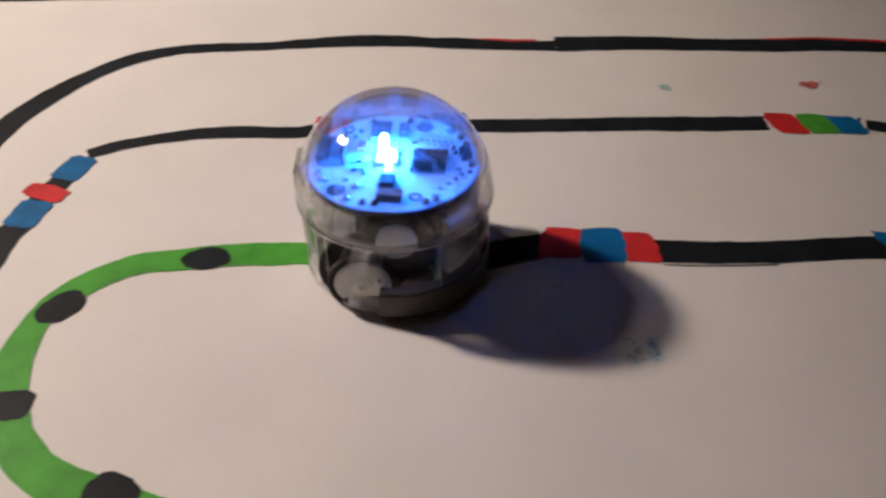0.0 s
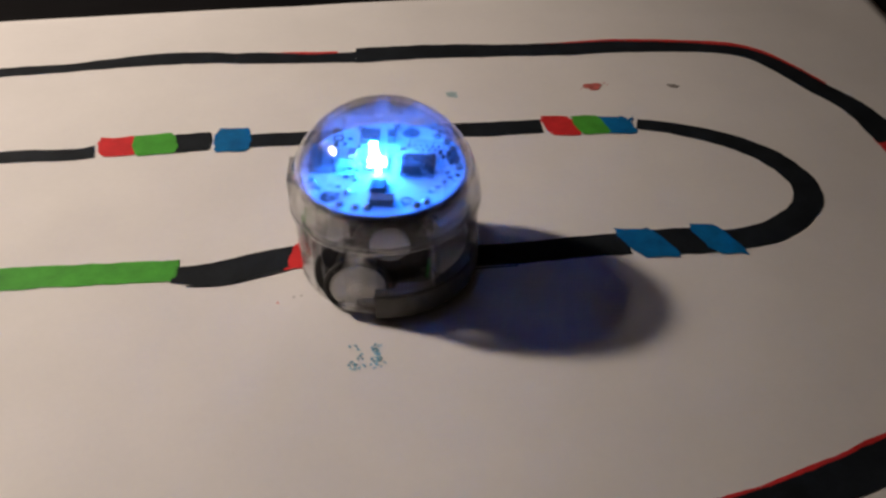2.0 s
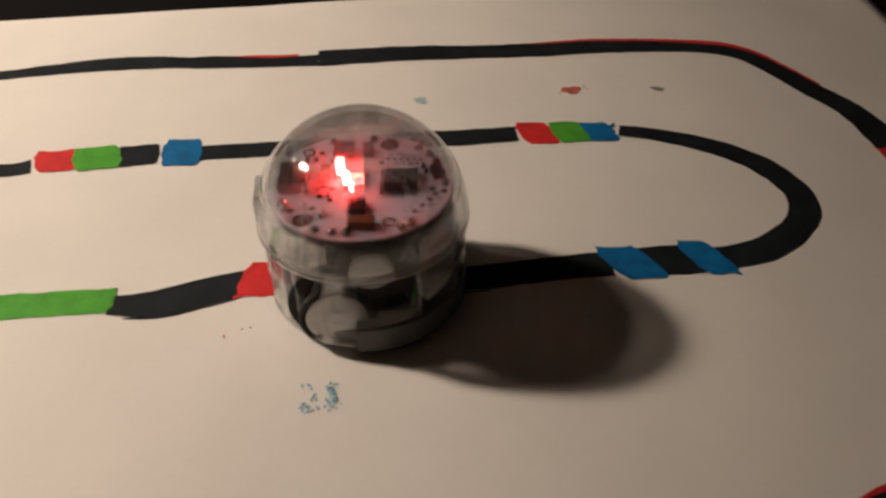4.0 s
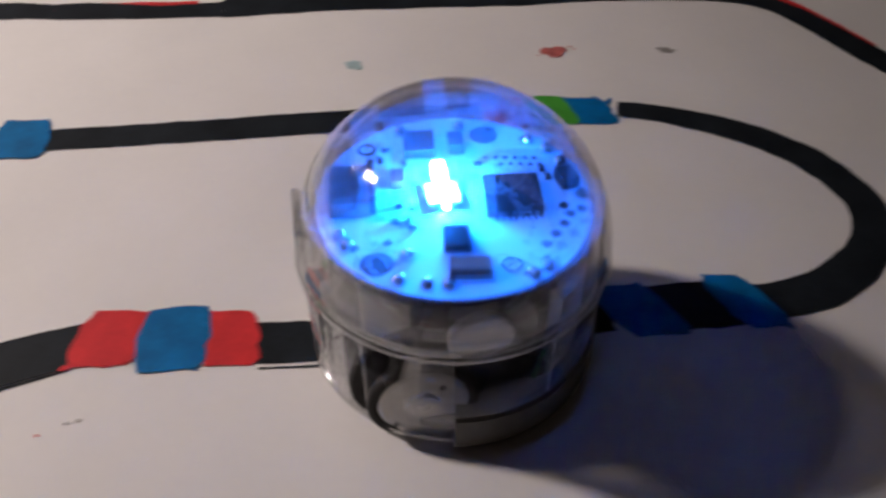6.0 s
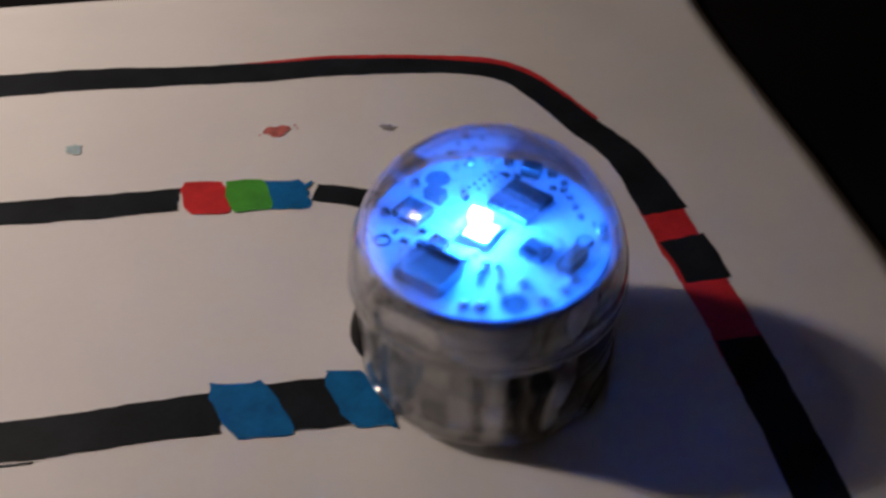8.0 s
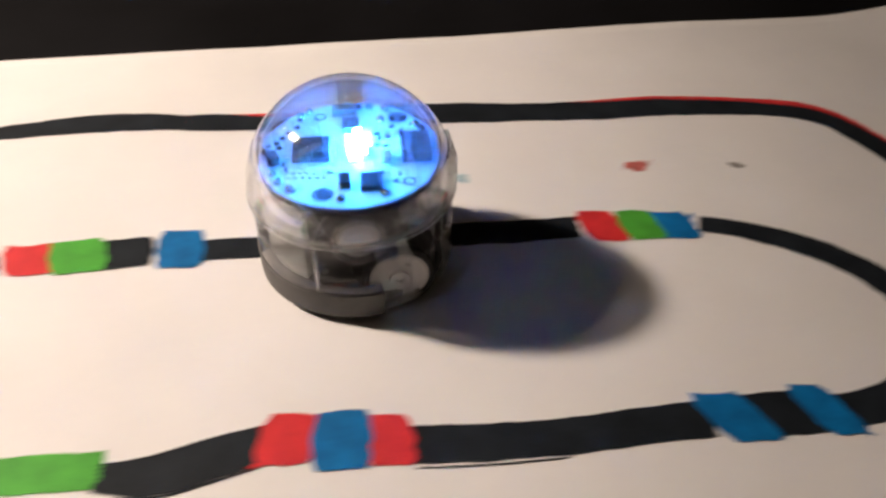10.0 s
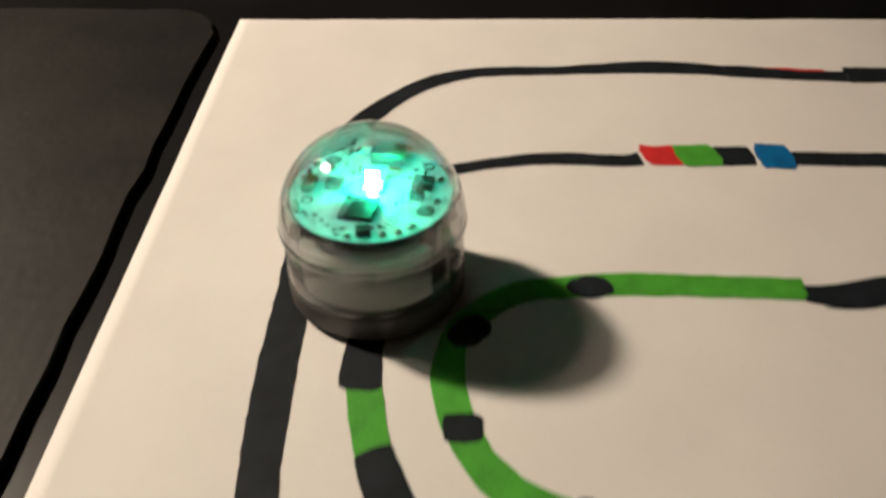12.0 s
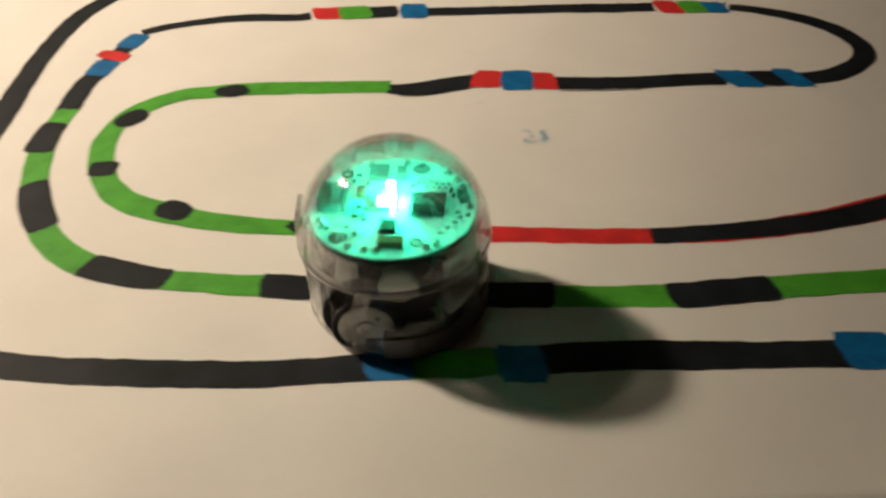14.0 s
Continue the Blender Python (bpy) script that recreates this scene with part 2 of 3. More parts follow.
def spline(points, step=1.0):
    """A smooth line through rows of (x, y, width), in short steps."""
    out = []
    for i in range(len(points) - 1):
        p = [np.array(points[min(max(k, 0), len(points) - 1)], float) for k in (i - 1, i, i + 1, i + 2)]
        n = max(2, int(np.hypot(*(p[2] - p[1])[:2]) / step))
        for k in range(n):
            t = k / n
            out.append(0.5 * (2 * p[1] + (p[2] - p[0]) * t + (2 * p[0] - 5 * p[1] + 4 * p[2] - p[3]) * t ** 2 + (3 * p[1] - p[0] - 3 * p[2] + p[3]) * t ** 3))
    out.append(np.array(points[-1], float))
    return out


def stroke(name, points, ink, layer, label, ragged=0.16, shift=0.0, slant=0.0, seed=0.0):
    """A marker stroke along the points, with wavering edges. shift: sideways, in mm. slant: how far its ends lean along it."""
    line = spline(points)
    if "mark" in name:
        ragged = max(ragged, 0.27)
    bm = bmesh.new()
    rows = []
    total = len(line) - 1
    for i, (x, y, w) in enumerate(line):
        a, b = line[max(i - 1, 0)], line[min(i + 1, total)]
        d = np.array([b[0] - a[0], b[1] - a[1]])
        d /= np.hypot(*d) + 1e-9
        n = np.array([-d[1], d[0]])
        row = []
        for k in range(9):
            s = -0.5 + k / 8
            side = s * w + shift
            if k in (0, 8):
                side += ragged * (noise.noise((x * 0.23, y * 0.23, seed + k)) * 1.6 + noise.noise((x * 1.1, y * 1.1, seed + k)))
            along = s * slant * w
            if i in (0, total):
                along += ragged * 2.0 * noise.noise((k * 0.8, seed + i, 3.1)) + (1 if i == 0 else -1) * (0.11 if "line" not in name else 0.0) * w * abs(2 * s) ** 4
            px_, py_ = x + n[0] * side + d[0] * along, y + n[1] * side + d[1] * along
            row.append(bm.verts.new((px_ * MM, py_ * MM, (lift(px_, py_) + layer) * MM)))
        rows.append(row)
    for i in range(total):
        for k in range(8):
            bm.faces.new((rows[i][k], rows[i + 1][k], rows[i + 1][k + 1], rows[i][k + 1]))
    return part(name, bm, ink, paper, label)


def blot(name, x, y, rx, ry, turn, ink, layer, label, ragged=0.12, seed=0.0, square=2.0):
    """A filled blob of ink; square over 2 makes it boxier."""
    bm = bmesh.new()
    ca, sa = math.cos(radians(turn)), math.sin(radians(turn))
    mid = bm.verts.new((x * MM, y * MM, (lift(x, y) + layer) * MM))
    rim = []
    for i in range(36):
        a = 2 * math.pi * i / 36
        c, s = math.cos(a), math.sin(a)
        k = (abs(c) ** square + abs(s) ** square) ** (-1 / square)
        k *= 1 + ragged * (noise.noise((c * 1.6, s * 1.6, seed)) + 0.6 * noise.noise((c * 5, s * 5, seed + 7)))
        u, v = rx * c * k, ry * s * k
        qx, qy = x + ca * u - sa * v, y + sa * u + ca * v
        rim.append(bm.verts.new((qx * MM, qy * MM, (lift(qx, qy) + layer) * MM)))
    for i in range(36):
        bm.faces.new((mid, rim[i], rim[(i + 1) % 36]))
    return part(name, bm, ink, paper, label)


L0, L1, L2, L3 = 0.06, 0.10, 0.14, 0.18
BLACK_LABEL, GREEN_LABEL = "black marker line", "green marker line"


def draw_outer_loop():
    stroke("red_line", [(-30, 81.2, 3.8), (-13, 79.6, 4.4), (3, 78.6, 4)], INK_RED, L0, "red marker line under a black one", shift=0.25)
    stroke("red_line", [(50, 76.1, 5.4), (70, 76.1, 5.4), (84, 74.4, 5), (96, 71.8, 5), (102.6, 67.2, 4.8), (106.6, 59.9, 5), (110.4, 51, 5)],
           INK_RED, L0, "red marker line under a black one", shift=0.2)
    stroke("black_line", [(-111.7, -5, 6.2), (-112.2, 14, 5.7), (-111.7, 30, 5.8), (-109.6, 45.4, 6), (-104.9, 57.2, 6), (-98.2, 67, 5.2), (-90.4, 74, 5.2),
                          (-81.5, 78.0, 4.8), (-71, 79.4, 4.4), (-59.5, 79.9, 4), (-37, 81.7, 6.2), (-21, 80.1, 4.8)], INK_BLACK, L1, BLACK_LABEL)
    stroke("black_line", [(-21, 80.1, 5.4), (-13.5, 79.2, 5.6), (-3, 77.6, 4.6), (7.5, 77.4, 5.2)], INK_BLACK, L1, BLACK_LABEL, seed=2)
    stroke("black_line", [(7.5, 78.1, 7.4), (26, 77.9, 7.2), (43, 76.4, 6.4), (58, 75.4, 6.2), (70, 75.1, 5.8), (84, 73.4, 5), (96, 70.4, 4.5),
                          (102, 66.2, 4.8), (106, 59.3, 5.4), (110, 50, 5.6), (113.6, 42, 5.8), (115.2, 33, 6.6), (115.8, 27.5, 7)], INK_BLACK, L1, BLACK_LABEL, seed=3)
    stroke("red_line", [(115.3, 29, 6.4), (115.8, 20, 6.4), (116.6, 8, 6.2), (116.8, -4, 6.0)], INK_RED, L0, "red marker gap in a black line")
    stroke("black_line", [(116.2, 21.8, 6.6), (116.8, 17, 6.4), (116.9, 13.2, 6.2)], INK_BLACK, L1, "short black marker dash", seed=4)
    stroke("black_line", [(116.8, 3, 6), (117, -14, 6), (116, -40, 6), (111, -62, 6), (99, -78, 6), (82, -85, 5.8), (64, -86.4, 5.8), (55, -86.3, 5.8)],
           INK_BLACK, L1, BLACK_LABEL, seed=5)
    stroke("black_line", [(-111.8, 0, 6.2), (-111.6, -20, 6.4), (-110.8, -37, 6), (-108.6, -54, 5.4), (-105.4, -65, 5.3), (-101, -72, 5.5), (-95.5, -77.6, 5.8),
                          (-88, -81.5, 5.8), (-79, -83.5, 5.4), (-66, -85, 5.6), (-48, -86.1, 5.7), (-34, -86, 5.6), (-24.5, -85.7, 5.8)], INK_BLACK, L1, BLACK_LABEL, seed=6)
    stroke("blue_mark", [(-26.2, -85.2, 6.6), (-18.6, -85.5, 6.8)], INK_BLUE, L2, "blue marker code square", slant=-0.2)
    stroke("green_mark", [(-19.85, -85.50, 6.0), (-5.15, -85.60, 6.2)], INK_GREEN, L1, "green marker code square", seed=1)
    stroke("blue_mark", [(-5.5, -85.9, 7.8), (2.3, -86.4, 7.8)], INK_BLUE, L2, "blue marker code square", slant=-0.15, seed=2)
    stroke("black_line", [(0.6, -85.4, 6.2), (12, -85, 6.4), (23, -85.4, 6.4), (36, -85.8, 5.8), (50, -86, 5.8)], INK_BLACK, L1, BLACK_LABEL, seed=8)
    stroke("blue_mark", [(48.3, -85.3, 8.0), (57.4, -85.7, 7.8)], INK_BLUE, L2, "blue marker code square", slant=-0.15, seed=4)


def draw_inner_far():
    stroke("black_line", [(-89.8, 35.0, 3.6), (-83.6, 38, 3.8), (-75, 40.5, 3.8), (-65.7, 41.6, 4.2), (-51.5, 41.2, 4.4), (-46.2, 42.0, 4.6)], INK_BLACK, L1, BLACK_LABEL)
    stroke("red_mark", [(-45.75, 43.19, 7.2), (-37.35, 43.41, 7.0)], INK_RED, L2, "red marker code square", slant=-0.25)
    stroke("green_mark", [(-38.75, 42.97, 7.6), (-29.95, 43.63, 8.0)], INK_GREEN, L3, "green marker code square", slant=-0.15, ragged=0.3, seed=1)
    stroke("black_mark", [(-31.25, 43.19, 6.8), (-22.75, 43.41, 7.0)], INK_BLACK, L2, "black marker code square", seed=2, ragged=0.28)
    stroke("blue_mark", [(-22.25, 43.43, 9.2), (-14.75, 42.97, 8.8)], INK_BLUE, L3, "blue marker code square", slant=-0.08, seed=3)
    stroke("black_line", [(-15.8, 42.5, 5), (-8.5, 42.5, 5), (11, 41.9, 5.3), (25, 41.7, 5.6), (46, 41.2, 5.2)], INK_BLACK, L1, BLACK_LABEL, seed=4)
    stroke("red_mark", [(46.55, 41.44, 7.8), (53.45, 40.86, 7.4)], INK_RED, L2, "red marker code square", slant=-0.3)
    stroke("green_mark", [(52.95, 41.05, 7.2), (59.45, 40.35, 7.2)], INK_GREEN, L3, "green marker code square", slant=-0.28, seed=1)
    stroke("blue_mark", [(58.35, 40.45, 6.8), (65.05, 39.75, 6.6)], INK_BLUE, L2, "blue marker code square", slant=-0.3, seed=2, ragged=0.3)
    stroke("black_line", [(66, 39.9, 4), (72, 37.8, 4.2), (79, 33.9, 4.8), (85, 29.1, 5.1), (89.4, 23.4, 5.4), (91.6, 15.8, 5.4), (90.4, 10.3, 5.2), (87.4, 6.3, 5.2),
                          (82, 2.4, 5.5), (76, 0.6, 5.5), (71, 0.4, 5.4)], INK_BLACK, L1, BLACK_LABEL, seed=5)


def draw_inner_near():
    stroke("blue_mark", [(53.55, 1.22, 8.2), (61.05, 0.88, 8.2)], INK_BLUE, L2, "blue marker code square", slant=-0.5)
    stroke("black_mark", [(59.95, 0.91, 7.0), (68.95, 0.79, 7.2)], INK_BLACK, L1, "black marker code square", slant=-0.5, seed=1)
    stroke("blue_mark", [(66.95, 1.03, 8.4), (72.65, 0.67, 8.6)], INK_BLUE, L3, "blue marker code square", slant=-0.45, seed=2)
    stroke("black_line", [(54, 1.1, 6), (45, 0.9, 5.8), (35, 0.5, 5.7), (25, 0.9, 5.8), (14.5, 1.7, 6)], INK_BLACK, L1, BLACK_LABEL, seed=3)
    stroke("red_mark", [(-4.75, 4.64, 8.0), (2.65, 3.96, 7.8)], INK_RED, L2, "red marker code square", slant=0.12)
    stroke("blue_mark", [(1.95, 3.73, 9.0), (9.65, 3.17, 9.0)], INK_BLUE, L3, "blue marker code square", seed=1, ragged=0.3)
    stroke("red_mark", [(8.55, 3.05, 8.0), (15.05, 2.35, 7.6)], INK_RED, L2, "red marker code square", slant=-0.14, seed=2)
    stroke("black_line", [(-24.5, 1.3, 4.4), (-17.4, 1.0, 6), (-10.7, 2.6, 6.4), (-3.8, 3.8, 6)], INK_BLACK, L1, BLACK_LABEL, seed=4)
    stroke("pen_line", [(-22, -1.9, 0.3), (-16, -2.2, 0.35), (-10, -0.9, 0.3), (-5, 0.3, 0.3)], INK_BLACK, L1, "thin black marker edge line", ragged=0.05)
    stroke("pen_line", [(15, -1.9, 0.3), (24, -2.5, 0.3), (34, -2.7, 0.3)], INK_BLACK, L1, "thin black marker edge line", ragged=0.05)
    stroke("green_line", [(-24.0, 2.6, 5.6), (-38, 3, 5.8), (-53, 3.3, 5.8), (-64, 2.2, 5.6), (-73, 0.7, 5.3), (-80.7, -5, 5.4), (-84.1, -11.5, 5), (-84.9, -19, 5.3),
                          (-83.3, -27, 5.4), (-79.8, -34.5, 5.4), (-74.4, -40.1, 6), (-66.0, -44.0, 6), (-54, -47.9, 5.2), (-40, -50.4, 4.3)], INK_GREEN, L1, GREEN_LABEL)
    for x, y, rx, ry, turn, sq in ((-60.8, 2.2, 4.0, 2.9, 8, 2.0), (-81.4, -8.8, 4.2, 2.9, 48, 2.4), (-82.4, -28.4, 2.9, 2.6, 0, 4.0), (-64.8, -43.2, 3.8, 3.0, -24, 2.5)):
        blot("black_dot", x, y, rx, ry, turn, INK_BLACK, L2, "black marker dot on a green line", seed=x, square=sq)


def draw_bottom():
    stroke("red_line", [(-39, -50.2, 4.2), (-26, -51.3, 4.9), (-11, -52.9, 4.8), (4, -54.4, 4.6), (26, -55.7, 4.4), (42, -55.3, 5.2), (57, -52.7, 5.8), (70, -49.2, 6.4), (84, -44.2, 6.2)],
           INK_RED, L0, "red marker line")
    blot("black_wedge", -37.0, -50.6, 5.6, 2.1, -12, INK_BLACK, L2, "black marker wedge between green and red", seed=3, ragged=0.2)
    stroke("black_line", [(25, -55.8, 4.4), (41, -55.2, 4.7), (57, -52.9, 5.2), (70, -49.5, 5.8), (84, -44.6, 5.8), (96, -38.6, 5.6)], INK_BLACK, L1, BLACK_LABEL, seed=1)
    stroke("green_line", [(-97.3, -3.3, 5.8), (-98, -10, 5.2), (-98.3, -16, 5.4), (-97.2, -24, 5.6), (-95.4, -32, 5.4), (-92.4, -40.5, 5.6), (-88, -49, 5.6), (-82.5, -55.2, 5.8),
                          (-76, -59.3, 5.8), (-68, -62, 5.2), (-61, -63.8, 4.8), (-51, -65.4, 5.2), (-43, -66.3, 5.4), (-30, -67.3, 5.6), (-10, -69.6, 5.4), (7, -71, 5.2),
                          (24, -71.5, 5.5), (43, -70.5, 5.5), (62, -69.6, 5.6), (80, -67, 5.6), (97, -61, 5.4)], INK_GREEN, L1, GREEN_LABEL)
    patches = ([(-98.1, -9.4, 5.8), (-98.5, -16, 6.4), (-98.2, -21.6, 6.6)], [(-95.5, -32.4, 5.8), (-92.4, -40.5, 6.4), (-88.3, -48.2, 6)],
               [(-77.5, -58.6, 6.4), (-69, -61.7, 6.2), (-61.3, -63.6, 5.4)], [(-45, -66, 5.8), (-38, -66.8, 6.2), (-30.2, -67.0, 6.4)],
               [(-9.8, -69.8, 6.0), (-2, -70.4, 6.2), (5.6, -70.8, 6.4)], [(24.6, -71.8, 6.2), (34, -71.2, 6.2), (43.2, -70.5, 6)])
    for i, rows in enumerate(patches):
        stroke("black_patch", rows, INK_BLACK, L2, "black marker patch on a green line", seed=i, slant=0.12 * (-1) ** i)


def draw_left():
    stroke("blue_mark", [(-89.7, 34.0, 6.2), (-92.3, 26.6, 5.8)], INK_BLUE, L2, "blue marker code square")
    stroke("black_line", [(-91.0, 30.0, 4.6), (-93.0, 24.0, 4.8), (-95.2, 15.5, 5.0)], INK_BLACK, L1, BLACK_LABEL, seed=9)
    stroke("red_mark", [(-93.2, 24.6, 8.6), (-94.6, 20.4, 8.6)], INK_RED, L3, "red marker code square", seed=1, slant=0.05)
    stroke("blue_mark", [(-94.3, 20.0, 6.4), (-95.9, 12.4, 6.2)], INK_BLUE, L2, "blue marker code square", seed=2)
    stroke("black_line", [(-95.4, 13.4, 5.2), (-97, 8.5, 5.5), (-97.4, 2, 5.6), (-97.4, -3.8, 5.8)], INK_BLACK, L1, BLACK_LABEL, seed=3)


def draw_smudges():
    # a smudge of two lobes and a point, like a small heart
    for k, (dx, dy, rx, ry, turn) in enumerate(((-1.0, 0.5, 1.25, 1.0, 25), (1.0, 0.6, 1.2, 1.0, -25), (0.1, -0.6, 1.3, 1.0, 0))):
        blot("red_smudge", 60.4 + dx, 56.6 + dy, rx, ry, turn, INK_ROSE, L1 + 0.01 * k, "small heart-shaped faded red smudge", seed=k, ragged=0.22)
    for k, (dx, dy, r) in enumerate(((2.9, 1.3, 0.28), (3.4, 0.4, 0.2), (-2.7, -0.6, 0.22))):
        blot("red_smudge", 60.4 + dx, 56.6 + dy, r, r * 0.8, 40 * k, INK_ROSE, L1, "tiny faded red speck", seed=k + 5, ragged=0.6)
    blot("grey_smudge", 78.5, 54.9, 1.2, 0.75, -20, INK_GREY, L1, "small dark smudge", seed=2, ragged=0.6)
    blot("grey_smudge", 77.4, 55.7, 0.5, 0.35, 20, INK_GREY, L1, "small dark smudge", seed=4, ragged=0.6)
    blot("teal_smudge", 28.4, 56.6, 1.2, 1.1, 0, INK_FAINT, L1, "faint teal smudge", seed=3, ragged=0.6)
    blot("teal_smudge", 29.4, 55.6, 0.5, 0.6, 0, INK_FAINT, L1, "faint teal smudge", seed=6, ragged=0.6)
    # a scribble nearly worn off: a column of short dashes, a few flecks, and a denser column
    rng = random.Random(11)
    for i in range(60):
        dense = i >= 24
        x = rng.gauss(9.4, 0.42) if dense else rng.uniform(5.0, 8.8)
        y = rng.uniform(-23.6, -18.6)
        blot("blue_scribble", x, y, rng.uniform(0.12, 0.34), rng.uniform(0.08, 0.22), rng.uniform(0, 180), INK_PALE, L1 + 0.004 * (i % 7),
             "faint blue marker scribble", seed=i, ragged=0.7)
    for i, (x, y, ink) in enumerate(((-6.4, -7.6, INK_RED), (-3.8, -6.5, INK_GREY), (-2.6, -6.3, INK_GREY))):
        blot("ink_speck", x, y, 0.2, 0.16, 30 * i, ink, L1, "tiny ink speck", seed=i, ragged=0.5)
    # tails where the marker was lifted off the code squares
    for i, (x, y, turn, ink, long) in enumerate(((59.2, -2.1, -62, INK_BLUE, 1.3), (73.1, -2.9, -58, INK_BLUE, 1.4), (65.0, 41.6, 52, INK_BLUE, 1.2), (-4.9, 0.7, 200, INK_RED, 0.9))):
        blot("ink_tail", x, y, long, 0.36, turn, ink, L3 + 0.02, "ragged tail of a marker stroke", seed=i, ragged=0.2)


draw_outer_loop()
draw_inner_far()
draw_inner_near()
draw_bottom()
draw_left()
draw_smudges()


# ---- the robot (metres in mm steps; it faces +x) ----
BOARD_Z = 19.5


def mm(bm):
    bmesh.ops.scale(bm, vec=(MM, MM, MM), verts=bm.verts)
    return bm


def build_shell(robot):
    outer = [(15.3 * math.cos(radians(a)), 14.9 + 15.3 * math.sin(radians(a))) for a in range(0, 91, 5)]
    inner = [(14.35 * math.cos(radians(a)), 14.9 + 14.35 * math.sin(radians(a))) for a in range(90, -1, -5)]
    part("dome", mm(lathe(outer + inner, 96)), CLEAR, robot, "clear plastic dome", True)
    part("seam_ring", mm(lathe([(14.5, 14.0), (15.25, 13.9), (15.45, 14.3), (15.4, 14.75), (15.1, 15.0), (14.5, 14.9)], 96)), CLEAR_RIM, robot, "clear rim of the dome", True)
    part("skirt", mm(lathe([(13.9, 2.2), (14.55, 2.0), (14.75, 4), (15.0, 13.9), (14.3, 13.9), (14.0, 4)], 96)), CLEAR_WALL, robot, "clear plastic side wall", True)
    part("bumper", mm(lathe([(12.9, 0.7), (14.5, 0.6), (14.95, 1.2), (15.05, 5.2), (14.7, 5.6), (13.2, 5.6)], 72, -99, 198)), BUMPER, robot, "dark grey wraparound base")
    post = part("clip_post", mm(box_mesh(1.4, 2.2, 11.5, 0.35, 2.2)), CLEAR_RIM, robot, "clear plastic clip")
    post.matrix_basis = pose(-13.0 * MM, -4.6 * MM, 0, 0, 0, 20)
    again(post, "clip_post", pose(-13.0 * MM, 4.6 * MM, 0, 0, 0, -20))
    again(post, "clip_post", pose(-11.7 * MM, -7.7 * MM, 0, 0, 0, 33))
    again(post, "clip_post", pose(-11.7 * MM, 7.7 * MM, 0, 0, 0, -33))
    ridge = part("wall_ridge", mm(box_mesh(0.5, 0.5, 11.6, 0.12, 2.2)), CLEAR_RIM, robot, "clear moulded ridge")
    ridge.matrix_basis = pose(-14.5 * MM, 0, 0)
    for a in (150, 165, 195, 210, 226, 134, 62, -62):
        again(ridge, "wall_ridge", pose(14.5 * math.cos(radians(a)) * MM, 14.5 * math.sin(radians(a)) * MM, 0, 0, 0, a))
    part("wall_hem", mm(lathe([(13.7, 1.7), (14.7, 1.6), (14.85, 2.1), (14.7, 2.5), (13.8, 2.4)], 72, 100, 160)), CLEAR_RIM, robot, "clear hem of the wall", True)
    port = part("port_frame", mm(box_mesh(0.9, 7.0, 3.6, 0.3)), CLEAR_RIM, robot, "clear frame round the charging port")
    port.matrix_basis = pose(-14.6 * MM, 0.4 * MM, 16.2 * MM)


